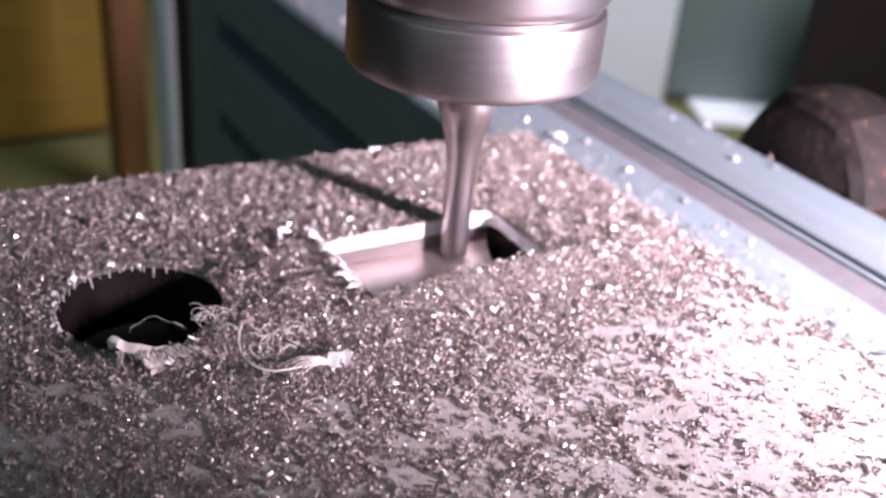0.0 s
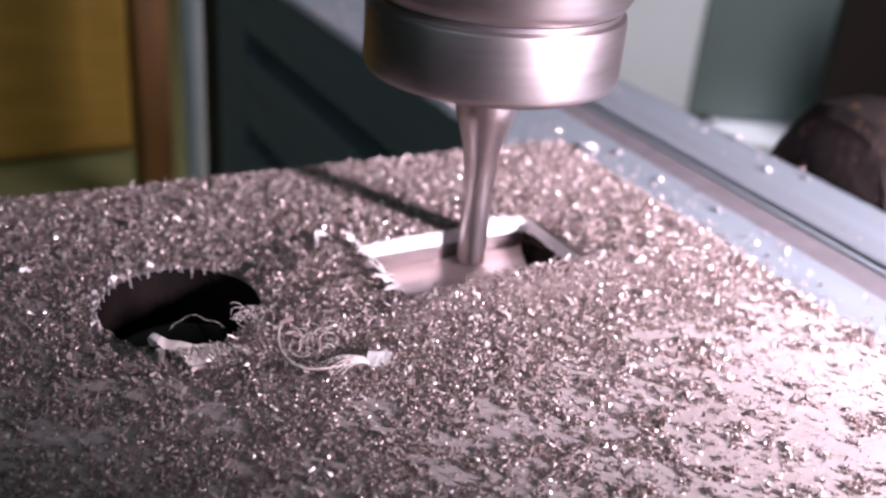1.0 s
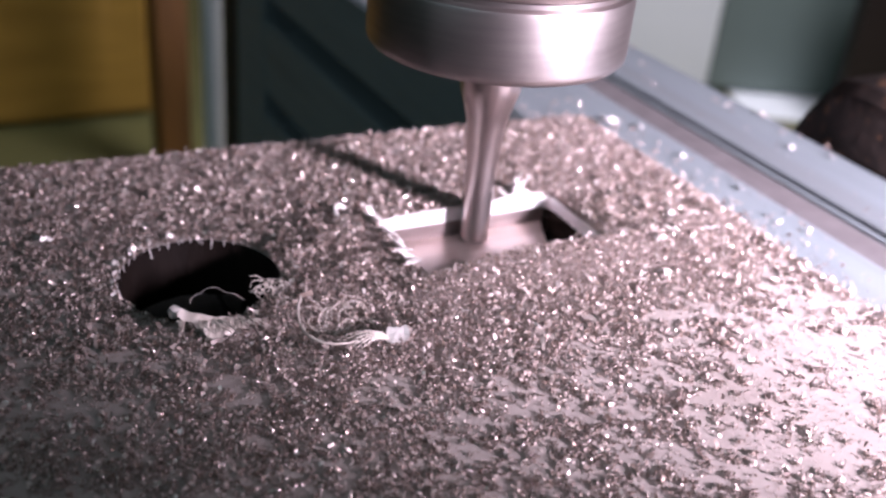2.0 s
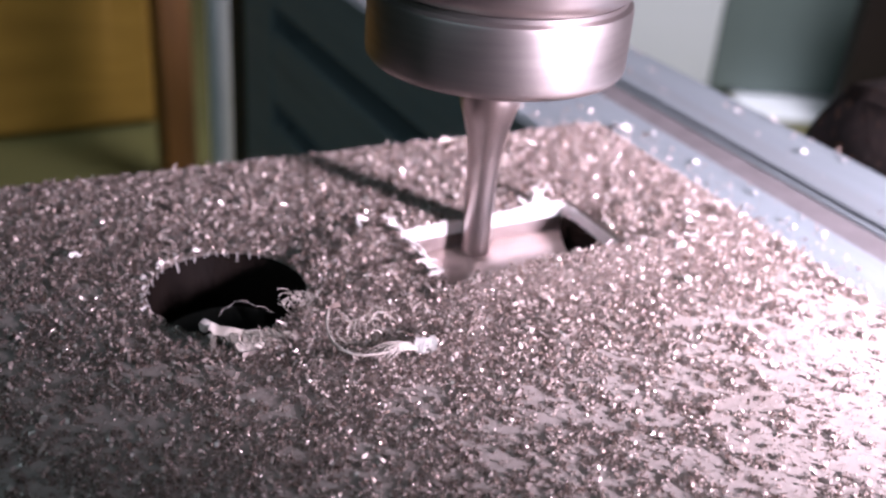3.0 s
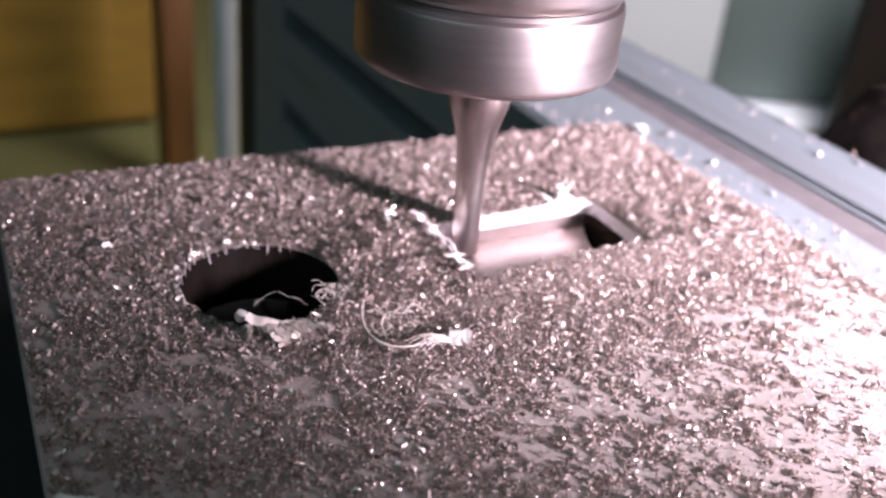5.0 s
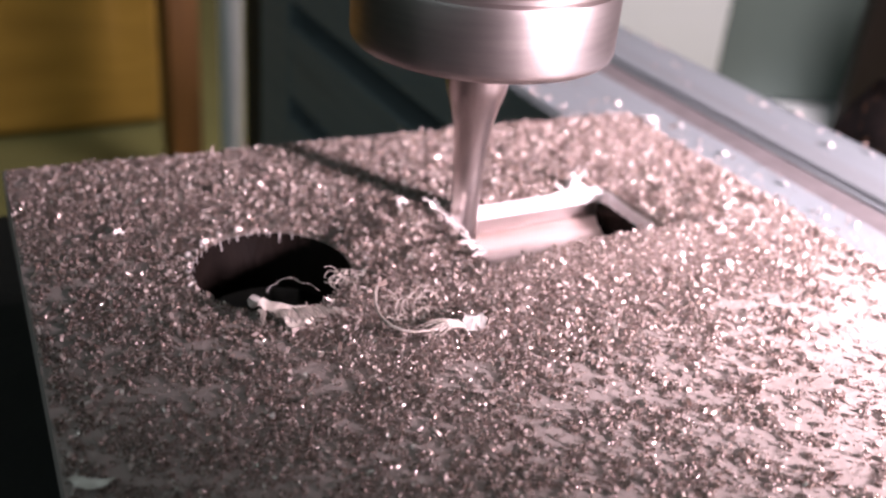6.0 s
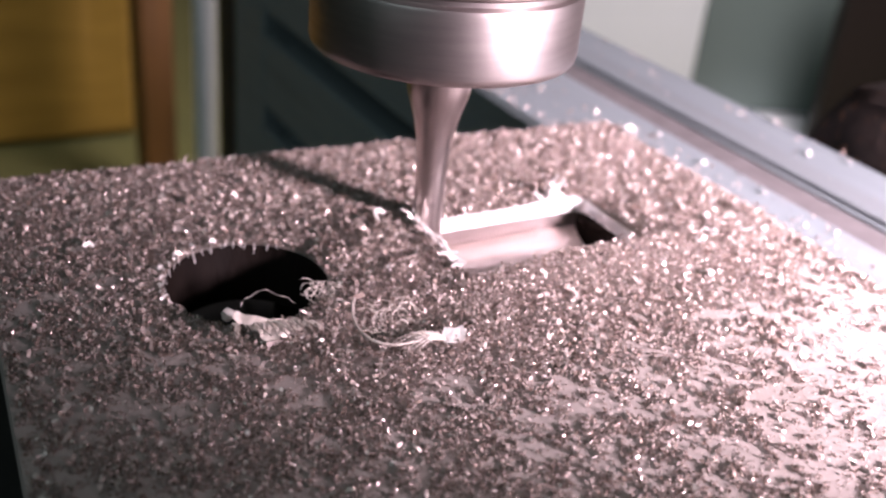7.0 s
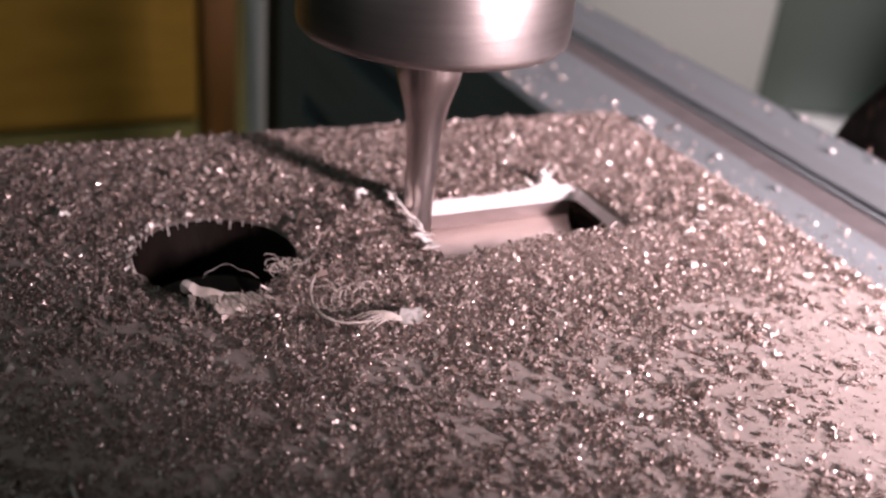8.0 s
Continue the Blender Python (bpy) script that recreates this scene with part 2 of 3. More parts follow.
def build_rail():
    """A tall extruded bar 45 mm wide with a covered slot along its top and open slots along its side."""
    rail = thing("aluminium_profile", "light grey anodised aluminium profile with long slots", "aluminium profile")
    section = [(85.0, -96.8), (130.0, -96.8), (130.0, -8.0), (128.8, -6.8), (115.6, -6.8), (114.7, -7.1), (114.4, -10.6), (106.0, -10.6), (105.7, -7.0), (105.2, -6.8), (86.0, -6.8), (85.0, -7.8)]
    for z in (-27.4, -54.6, -81.8):
        section += [(85.0, z + 3.8), (85.4, z + 3.5), (87.2, z + 3.5), (87.2, z + 7.0), (111.0, z + 7.0), (111.0, z - 7.0), (87.2, z - 7.0), (87.2, z - 3.5), (85.4, z - 3.5), (85.0, z - 3.8)]
    bm = bmesh.new()
    ends = [[bm.verts.new((x * MM, y * MM, z * MM)) for x, z in section] for y in (-190, 266)]
    for k in range(len(section)):
        j = (k + 1) % len(section)
        bm.faces.new((ends[0][k], ends[0][j], ends[1][j], ends[1][k]))
    bm.faces.new(ends[0][::-1])
    bm.faces.new(ends[1])
    bmesh.ops.recalc_face_normals(bm, faces=bm.faces[:])
    part("body", bm, ANODISED, rail)
    part("slot_cover", box(106.1, 112.2, -189, 265, -10.5, -7.5, 0.15), STRIP, rail, "dark grey strip in the slot")
    part("slot_lip", box(112.35, 113.2, -189, 265, -10.5, -7.1, 0.15), ANODISED, rail)
    part("slot_seal", box(113.3, 114.35, -189, 265, -10.5, -7.9, 0.1), STRIP, rail)
    part("end_block", box(84.7, 130.2, 266.1, 291.5, -100, -6.9, 0.8), ANODISED, rail)
    # black block added for the dark gap, its length fitted to the view
    part("end_gap_fill", box(85.2, 129, 291.6, 309, -99, -8, 0.8), BLACK, rail, "black block standing in for the dark gap at the end")
    stand = thing("machine_column", "dark painted column carrying the profile's end", "column")
    part("post", box(86, 128, 262, 290, -240, -100, 1.5), TEAL, stand)
    part("foot", box(78, 136, 252, 300, -245, -240, 1), TEAL, stand)


build_rail()


def build_background():
    rod = lathe([(4.4, -245), (4.7, -244), (4.7, 130), (4.4, 131)], 40)
    bmesh.ops.translate(rod, vec=(0.1045, 0.390, 0), verts=rod.verts[:])
    tagged(obj("steel_rod", rod, CHROME, smooth=True), "polished upright steel rod on the bench", "rod")
    crate = thing("wooden_cabinet", "yellow-brown varnished wooden cabinet on the bench", "cabinet")
    part("carcass", box(-420, 150, 726, 1020, -245, -118, 3), WOOD, crate)
    part("door", box(-416, 146, 720, 725.5, -240, -122, 2), WOOD, crate)
    tagged(obj("wooden_post", box(125, 145, 590, 615, -245, 120, 2), DARK_WOOD), "dark brown upright wooden post", "post")
    f, r = Vector((0.46, 0.888, 0)), Vector((0.888, -0.46, 0))
    turn = Matrix.Rotation(math.atan2(r.y, r.x), 4, "Z")

    def turned_box(name, corner, w, d, h, mat, bevel=3, z=-245):
        bm = box(0, w, 0, d, z, z + h, bevel)
        bmesh.ops.transform(bm, matrix=Matrix.Translation((corner[0] * MM, corner[1] * MM, 0)) @ turn, verts=bm.verts[:])
        return obj(name, bm, mat)

    tagged(turned_box("white_board_screen", (310, 722), 285, 18, 260, WHITE_PANEL), "off-white upright panel standing on the bench", "panel")
    def turned_part(name, owner, corner, x0, x1, y0, y1, z0, z1, mat, bevel=3):
        bm = box(x0, x1, y0, y1, z0, z1, bevel)
        bmesh.ops.transform(bm, matrix=Matrix.Translation((corner[0] * MM, corner[1] * MM, 0)) @ turn, verts=bm.verts[:])
        return part(name, bm, mat, owner)

    locker = thing("metal_cabinet", "grey-green painted metal cabinet on the bench", "cabinet")
    turned_part("carcass", locker, (615, 652), 0, 330, 8, 160, -245, 25, GREEN_GREY, 5)
    turned_part("door", locker, (615, 652), 4, 326, 0, 7.5, -240, 20, GREEN_GREY, 3)
    tagged(turned_box("white_sheet", (615, 592), 300, 62, 3, PAPER, 0.5), "white board lying on the bench", "board")
    chest = thing("dark_box", "dark brown upright box on the bench", "box")
    turned_part("carcass", chest, (636, 520), 0, 230, 0, 20, -245, -30, DARK_BOX, 3)
    turned_part("lid", chest, (636, 520), -1, 231, -1, 21, -29.5, -5, DARK_BOX, 3)


build_background()


def build_hex_nut():
    """A large six-sided head screwed to the bar's side, worn and rusted."""
    bm = bmesh.new()
    rings = []
    for r, x in ((12.2, 0.0), (14.2, 1.4), (14.6, 6), (14.6, 13), (13.5, 16), (6, 16.2)):
        ring = []
        for k in range(36):
            a = 2 * math.pi * k / 36
            six = math.cos(math.pi / 6) / math.cos((a % (math.pi / 3)) - math.pi / 6)
            rr = r * (0.45 + 0.55 * six) * (1 + 0.012 * math.sin(5 * a + x))
            ring.append(bm.verts.new((x * MM, rr * math.cos(a) * MM, rr * math.sin(a) * MM)))
        rings.append(ring)
    for a, b in zip(rings, rings[1:]):
        for k in range(36):
            bm.faces.new((a[k], a[(k + 1) % 36], b[(k + 1) % 36], b[k]))
    bm.faces.new(rings[0])
    bm.faces.new(rings[-1])
    bmesh.ops.recalc_face_normals(bm, faces=bm.faces[:])
    nut = thing("hex_bolt", "dark rusty steel bolt head on the bar's side", "bolt", at=(0.1305, 0.1035, -0.0085))
    part("head", bm, RUST, nut, smooth=True)
    bm = lathe([(5, 0), (5, 14)], 24)
    bmesh.ops.transform(bm, matrix=pose(0.010, 0, 0, 0, 90, 0), verts=bm.verts[:])
    part("shank", bm, RUST, nut, smooth=True)


build_hex_nut()


# ---- the plate ----
def build_plate():
    plate = thing("workpiece_plate", "flat aluminium plate with a bored hole and a milled pocket", "metal plate")
    hole = [(HOLE_AT[0] + HOLE_R * math.cos(2 * math.pi * k / 64), HOLE_AT[1] + HOLE_R * math.sin(2 * math.pi * k / 64)) for k in range(64)]
    pocket = rounded(*POCKET, 1.6)
    bm = bmesh.new()
    rings = fill_with_holes(bm, [OUTLINE, hole, pocket], 0)
    band(bm, rings[0], 6.8)
    fill_with_holes(bm, [OUTLINE, hole], -6.79)
    part("top", bm, PLATE, plate)
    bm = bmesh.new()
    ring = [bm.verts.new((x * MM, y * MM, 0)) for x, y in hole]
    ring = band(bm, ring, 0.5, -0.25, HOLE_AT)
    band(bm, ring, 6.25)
    part("bore", bm, BORE, plate, "wall of the bored hole, near-black for its shade", smooth=True)
    bm = bmesh.new()
    ring = [bm.verts.new((x * MM, y * MM, 0)) for x, y in pocket]
    ring = band(bm, ring, 1.55)
    ring = band(bm, ring, 0.05, -0.10, (53.8, 88.2))
    foot = [v.co.copy() for v in ring]
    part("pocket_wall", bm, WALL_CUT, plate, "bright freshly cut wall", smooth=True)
    # bright band above, darker walls below: the shadow's edge is set by colour
    count = len(foot)
    shaded = [k for k in range(count) if (foot[k].x + foot[(k + 1) % count].x) / 2 > 64.9 * MM]
    for name, label, mat, chosen in (("lower_wall", "brownish lower wall, its shade put into the colour", WALL_SHADE, [k for k in range(count) if k not in shaded]),
                                     ("end_wall", "dark end wall, its shade put into the colour", DARK_CUT, shaded)):
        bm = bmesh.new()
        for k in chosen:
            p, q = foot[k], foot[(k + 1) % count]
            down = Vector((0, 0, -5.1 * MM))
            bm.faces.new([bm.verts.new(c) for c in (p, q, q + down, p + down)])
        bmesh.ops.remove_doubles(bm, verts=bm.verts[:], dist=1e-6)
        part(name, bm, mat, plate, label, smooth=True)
    # the floor stops short of the end wall; a slot is added there for darkness
    brink = [(64.9, 94.9), (63.6, 92.4), (62.6, 89.8), (61.8, 87.0), (61.0, 83.5), (60.4, 81.35)]
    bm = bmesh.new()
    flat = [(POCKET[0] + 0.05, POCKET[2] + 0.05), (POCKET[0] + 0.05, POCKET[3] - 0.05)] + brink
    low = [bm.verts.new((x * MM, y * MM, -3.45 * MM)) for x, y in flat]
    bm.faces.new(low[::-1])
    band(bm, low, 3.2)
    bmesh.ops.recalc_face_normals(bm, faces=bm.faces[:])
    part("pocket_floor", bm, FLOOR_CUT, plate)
    # a torn lip along the far rim, highest near the corner
    bm = bmesh.new()
    ragged = random.Random(8)
    rows = []
    for k in range(70):
        x = 44.0 + 0.3 * k
        tall = 0.12 + ragged.uniform(0, 0.3) + 0.7 * math.exp(-((x - 61.0) / 3.0) ** 2) * ragged.uniform(0.4, 1)
        rows.append([bm.verts.new((x * MM, y * MM, z * MM)) for y, z in ((95.12, -0.1), (95.05 + ragged.uniform(-0.1, 0.1), tall), (95.3, tall * 0.8), (95.5, -0.1))])
    for p, q in zip(rows, rows[1:]):
        for k in range(3):
            bm.faces.new((p[k], q[k], q[k + 1], p[k + 1]))
    part("torn_lip", bm, WHITE_CHIP, plate, "bright torn lip along the rim")
    # near-black bottom, so that the added slot reads as shade
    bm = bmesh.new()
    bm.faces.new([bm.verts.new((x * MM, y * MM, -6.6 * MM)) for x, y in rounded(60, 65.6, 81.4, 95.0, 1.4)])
    part("slot_floor", bm, BORE, plate, "near-black bottom of the added slot, for shade")
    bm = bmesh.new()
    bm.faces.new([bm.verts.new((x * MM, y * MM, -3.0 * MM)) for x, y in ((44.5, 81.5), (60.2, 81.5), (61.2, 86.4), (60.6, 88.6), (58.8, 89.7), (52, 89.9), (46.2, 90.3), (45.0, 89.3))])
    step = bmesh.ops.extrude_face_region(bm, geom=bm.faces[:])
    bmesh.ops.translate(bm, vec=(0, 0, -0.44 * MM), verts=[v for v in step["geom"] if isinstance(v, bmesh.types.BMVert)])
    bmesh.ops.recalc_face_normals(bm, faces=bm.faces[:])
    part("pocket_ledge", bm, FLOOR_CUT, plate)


build_plate()


# ---- chips ----
def in_pocket(x, y, grow=0.0):
    return (x > POCKET[0] - grow) & (x < POCKET[1] + grow) & (y > POCKET[2] - grow) & (y < POCKET[3] + grow)


def in_hole(x, y, grow=0.0):
    return (x - HOLE_AT[0]) ** 2 + (y - HOLE_AT[1]) ** 2 < (HOLE_R + grow) ** 2


def bump(x, y, cx, cy, rx, ry):
    return np.exp(-((x - cx) / rx) ** 2 - ((y - cy) / ry) ** 2)


def patchy(x, y, seed, size):
    """Soft irregular patches, 0 to 1; size is the width of a patch in millimetres."""
    grid = np.random.RandomState(seed).uniform(0, 1, (256, 256))
    u, v = x / size + 77.3, y / size + 41.7
    i, j = np.floor(u).astype(int), np.floor(v).astype(int)
    a, c = u - i, v - j
    a, c = a * a * (3 - 2 * a), c * c * (3 - 2 * c)

    def at(p, q):
        return grid[(i + p) % 256, (j + q) % 256]

    return (at(0, 0) * (1 - a) + at(1, 0) * a) * (1 - c) + (at(0, 1) * (1 - a) + at(1, 1) * a) * c


def clumped(x, y):
    """Positive inside a clump of chips, negative over bare metal."""
    clump = 0.27 * patchy(x, y, 8, 2.6) + 0.40 * patchy(x, y, 21, 0.9) + 0.33 * patchy(x, y, 34, 0.42)
    need = 0.50 - 0.50 * bump(x, y, 50, 84, 32, 14) - 0.22 * bump(x, y, 44, 112, 70, 17) - 0.10 * bump(x, y, 82, 84, 16, 16)
    need += 0.15 * bump(x, y, 74, 52, 26, 17) + 0.03 * bump(x, y, 6, 74, 9, 12) - 0.10 * bump(x, y, 12, 56, 30, 18)
    return clump - need


def heap(x, y):
    """The depth of the layer of chips in millimetres."""
    h = 0.05 + 0.8 * np.clip(clumped(x, y), 0, 0.45) * (0.35 + 0.9 * patchy(x, y, 55, 0.9))
    h += 2.9 * bump(x, y, 54, 79.0, 14, 2.3) + 0.5 * bump(x, y, 34, 86, 5, 8) + 0.6 * bump(x, y, 70, 82, 8, 9)
    h += 1.0 * bump(x, y, 30, 72, 10, 4) + 1.0 * bump(x, y, 27, 80.5, 5, 3.0) - 0.9 * bump(x, y, 28.5, 76.2, 4.5, 2.0)
    h += (3.0 * bump(x, y, 34.5, 92, 5.5, 8) + 2.4 * bump(x, y, 74, 82, 11, 8)) * patchy(x, y, 61, 1.5) ** 2
    return np.clip(h, 0.05, 3.4)


def cover(x, y):
    """How much of the plate the chips hide: clumps with bare metal between them."""
    return np.clip(clumped(x, y) / 0.07 + 0.35, 0.045, 1.0)


def swarf(name, count, spread, depth, dense, size, seed, mat, label, slim=(0.18, 0.55)):
    """Many small curled flakes in one mesh. spread: x0, x1, y0, y1 in millimetres."""
    rng = np.random.RandomState(seed)
    x = rng.uniform(spread[0], spread[1], count * 3)
    y = rng.uniform(spread[2], spread[3], count * 3)
    keep = dense(x, y) > rng.uniform(0, 1, len(x))
    x, y = x[keep][:count], y[keep][:count]
    n = len(x)
    z = depth(x, y, rng)
    length = np.clip(rng.lognormal(math.log(size), 0.42, n), size * 0.35, size * 2.8)
    width = length * rng.uniform(slim[0], slim[1], n)
    curl = rng.uniform(-4.6, 4.6, n)
    steps = 4
    s = np.linspace(-0.5, 0.5, steps)
    ang = curl[:, None] * s[None, :]
    cu = np.where(np.abs(curl) < 0.05, 0.05, curl)[:, None]
    px = np.sin(ang) / cu * length[:, None]
    pz = (1 - np.cos(ang)) / cu * length[:, None]
    twist = rng.uniform(-0.9, 0.9, n)[:, None] * s[None, :]
    taper = (1 - rng.uniform(0, 0.8, n)[:, None] * (s[None, :] + 0.5)) * width[:, None] / 2
    local = np.empty((n, steps, 2, 3))
    for j, sign in enumerate((-1, 1)):
        local[:, :, j, 0] = px
        local[:, :, j, 1] = sign * taper * np.cos(twist)
        local[:, :, j, 2] = pz + sign * taper * np.sin(twist)
    a, b, c = rng.uniform(0, 2 * math.pi, n), rng.normal(0, 0.62, n), rng.normal(0, 0.75, n)
    ca, sa, cb, sb, cc, sc = np.cos(a), np.sin(a), np.cos(b), np.sin(b), np.cos(c), np.sin(c)
    rot = np.empty((n, 3, 3))
    rot[:, 0, 0], rot[:, 0, 1], rot[:, 0, 2] = ca * cb, ca * sb * sc - sa * cc, ca * sb * cc + sa * sc
    rot[:, 1, 0], rot[:, 1, 1], rot[:, 1, 2] = sa * cb, sa * sb * sc + ca * cc, sa * sb * cc - ca * sc
    rot[:, 2, 0], rot[:, 2, 1], rot[:, 2, 2] = -sb, cb * sc, cb * cc
    pts = np.einsum("nij,nskj->nski", rot, local)
    low = pts[..., 2].min(axis=(1, 2))
    pts += np.stack([x, y, z - low], axis=1)[:, None, None, :]
    verts = (pts.reshape(-1, 3) * MM).astype(np.float32)
    base = (np.arange(n) * steps * 2)[:, None]
    quad = np.concatenate([base + np.array([2 * k, 2 * k + 2, 2 * k + 3, 2 * k + 1])[None, :] for k in range(steps - 1)], axis=1).reshape(-1, 4)
    me = bpy.data.meshes.new(name)
    me.vertices.add(len(verts))
    me.vertices.foreach_set("co", verts.ravel())
    me.loops.add(quad.size)
    me.loops.foreach_set("vertex_index", quad.ravel().astype(np.int32))
    me.polygons.add(len(quad))
    me.polygons.foreach_set("loop_start", (np.arange(len(quad)) * 4).astype(np.int32))
    me.update(calc_edges=True)
    me.materials.append(mat)
    return tagged(new(name, me), label, "metal chips", kind="stuff")


def on_plate(x, y):
    left = -2.4 - (120.9 - y) * 0.0398
    far = 120.9 - (x + 2.4) * 0.0458
    return (x > left + 0.2) & (x < 85.3) & (y < far - 0.1) & ~in_pocket(x, y, 0.15) & ~in_hole(x, y, -0.1)


swarf("metal_chips", 400000, (-8, 86, 8, 121), lambda x, y, r: heap(x, y) * r.uniform(0, 1, len(x)) ** 0.6,
      lambda x, y: on_plate(x, y) * cover(x, y), 0.22, 11, CHIP, "dense litter of small bright curled aluminium chips on the plate", (0.28, 0.75))
swarf("coarse_chips", 6500, (-6, 86, 34, 120), lambda x, y, r: heap(x, y) * r.uniform(0.5, 1, len(x)),
      lambda x, y: on_plate(x, y) * cover(x, y), 0.62, 12, CHIP, "scattered longer curled aluminium chips on the plate", (0.16, 0.42))
swarf("rail_chips", 7500, (85.6, 129.5, 30, 225), lambda x, y, r: np.full(len(x), RAIL_TOP),
      lambda x, y: np.where(x < 105, np.clip(1.1 - (x - 85) / 17, 0.06, 1) * np.where(y > 128, 0.15, 1), np.where(x > 116, 0.02, 0.0)), 0.6, 13, CHIP, "sparse aluminium chips on the grey profile")


# ---- single shavings ----
def flake(name, outline, at, turn, mat, label, bend=0.5, thick=0.12, category="shaving"):
    """A thin torn flake with a bent sheet and a ragged outline, millimetres."""
    bm = bmesh.new()
    vs = [bm.verts.new((x, y, 0)) for x, y in outline]
    bm.faces.new(vs)
    bmesh.ops.triangulate(bm, faces=bm.faces[:])
    bmesh.ops.subdivide_edges(bm, edges=bm.edges[:], cuts=2, use_grid_fill=True)
    for v in bm.verts:
        v.co.z = bend * 0.12 * (v.co.x ** 2) * 0.3 + 0.18 * noise.noise(v.co * 1.3 + Vector(at))
    ext = bmesh.ops.extrude_face_region(bm, geom=bm.faces[:])
    bmesh.ops.translate(bm, vec=(0, 0, thick), verts=[v for v in ext["geom"] if isinstance(v, bmesh.types.BMVert)])
    bmesh.ops.recalc_face_normals(bm, faces=bm.faces[:])
    bmesh.ops.scale(bm, vec=(MM, MM, MM), verts=bm.verts[:])
    ob = obj(name, bm, mat, smooth=True)
    ob.matrix_world = pose(at[0] * MM, at[1] * MM, at[2] * MM, *turn)
    return tagged(ob, label, category)


def arc(centre, radius, a0, a1, rise, n=14, tilt=0.0, squash=1.0):
    out = []
    for k in range(n):
        a = radians(a0 + (a1 - a0) * k / (n - 1))
        x, y = radius * math.cos(a), radius * squash * math.sin(a)
        out.append((centre[0] + x, centre[1] + y * math.cos(tilt), centre[2] + y * math.sin(tilt) + rise * k / (n - 1)))
    return out


def wire(name, points, radius, mat, label, taper=0.6, category="shaving", group=""):
    return tagged(obj(name, tube(points, radius, 6, taper), mat, smooth=True), label, category, group)


def build_shavings():
    torn = [(-3.4, 0.7), (-2.7, 0.2), (-2.0, 0.1), (-1.5, -0.5), (-1.1, -0.4), (-0.7, -1.2), (-0.3, -0.7), (0.1, -0.9), (0.6, -1.7), (0.9, -1.0), (1.6, -1.1), (2.0, -0.5), (2.9, -0.6), (3.5, 0.0), (2.4, 0.15), (1.2, 0.5), (0.1, 0.45), (-1.2, 0.8), (-2.2, 0.95), (-2.9, 1.3)]
    flake("torn_shaving", [(1.0 * a, 1.1 * b) for a, b in torn], (18.4, 78.6, 1.5), (48, 4, -10), FIBRE, "pale torn aluminium shaving at the hole's rim", 0.12)
    ragged = random.Random(17)
    for k in range(34):
        x, y = 15.2 + 0.205 * k, 79.5 - 0.05 * k + ragged.uniform(-0.5, 0.3)
        dx, dy, dz = ragged.uniform(-0.8, 1.5) + (k - 17) * 0.04, ragged.uniform(-3.3, -1.2), ragged.uniform(-0.3, 0.9)
        pts = [(x + dx * j / 6 + 0.1 * math.sin(j * 1.1 + k), y + dy * j / 6, max(0.9, 1.9 + dz * (j / 6) ** 2 - 0.1 * j)) for j in range(7)]
        wire("torn_thread", pts, ragged.uniform(0.04, 0.13), FIBRE, "pale thread torn from the shaving", 0.12, "thread", "threads of the torn shaving")
    blob = lathe([(0.1, 0), (0.5, 0.15), (0.62, 0.55), (0.5, 0.95), (0.12, 1.1)], 9)
    for v in blob.verts:
        v.co += Vector((noise.noise(v.co * 1500), noise.noise(v.co * 1500 + Vector((9, 1, 4))), 0)) * 0.00018
    bead = obj("white_crumb", blob, WHITE_CHIP, smooth=True)
    bead.matrix_world = pose(0.01545, 0.0818, 0.0009, 15, 10, 0)
    tagged(bead, "small whitish metal crumb at the hole's rim", "metal crumb")
    flake("square_chip", [(-1.1, -0.7), (-0.2, -0.9), (0.9, -0.6), (1.1, 0.2), (0.8, 0.9), (0.1, 0.6), (-0.9, 0.8), (-1.2, 0.1)], (33.8, 71.3, 1.3), (38, -6, -20), WHITE_CHIP, "bright white squarish chip lying on the litter", 0.9, 0.3, "chip")
    for k in range(7):
        y0, z0 = 71.0 + 0.16 * k, 1.3 + 0.05 * (k % 4)
        wire("curved_shaving", [(32.6 - (0.40 + 0.03 * k) * j, y0 + 0.05 * (k - 4) * j * 0.5 + 0.3 * math.sin(j * 0.42), z0 + 0.35 * math.sin(j * 0.4)) for j in range(9)], 0.15 - 0.008 * k, FIBRE, "pale strand of a split shaving on the litter", 0.15, "shaving", "strands of the split shaving")
    wire("hooked_curl", [(26.9, 78.8, 2.5), (26.2, 77.6, 2.4), (25.7, 76.3, 2.2), (25.45, 75.0, 2.0), (25.5, 73.8, 1.9), (25.9, 72.7, 1.8), (26.6, 71.9, 1.7), (27.6, 71.5, 1.6), (28.8, 71.4, 1.5), (30.2, 71.5, 1.4)], 0.16, FIBRE, "pale hooked aluminium curl on the litter", 0.7)
    wire("fine_strand", [(17.4 + 0.36 * k, 83.6 + 0.62 * math.sin(k * 0.33) + 0.12 * math.sin(k * 1.7), 0.9 + 0.9 * math.sin(k * 0.24) + 0.14 * math.sin(k * 1.15)) for k in range(16)], 0.022, FIBRE, "fine arched strand over the dark hole", 0.8, "strand")
    rng = random.Random(5)
    for k in range(30):
        cx, cy = 25.0 + rng.uniform(-1.2, 1.6), 81.4 + rng.uniform(-1.6, 2.4)
        a0 = rng.uniform(0, 360)
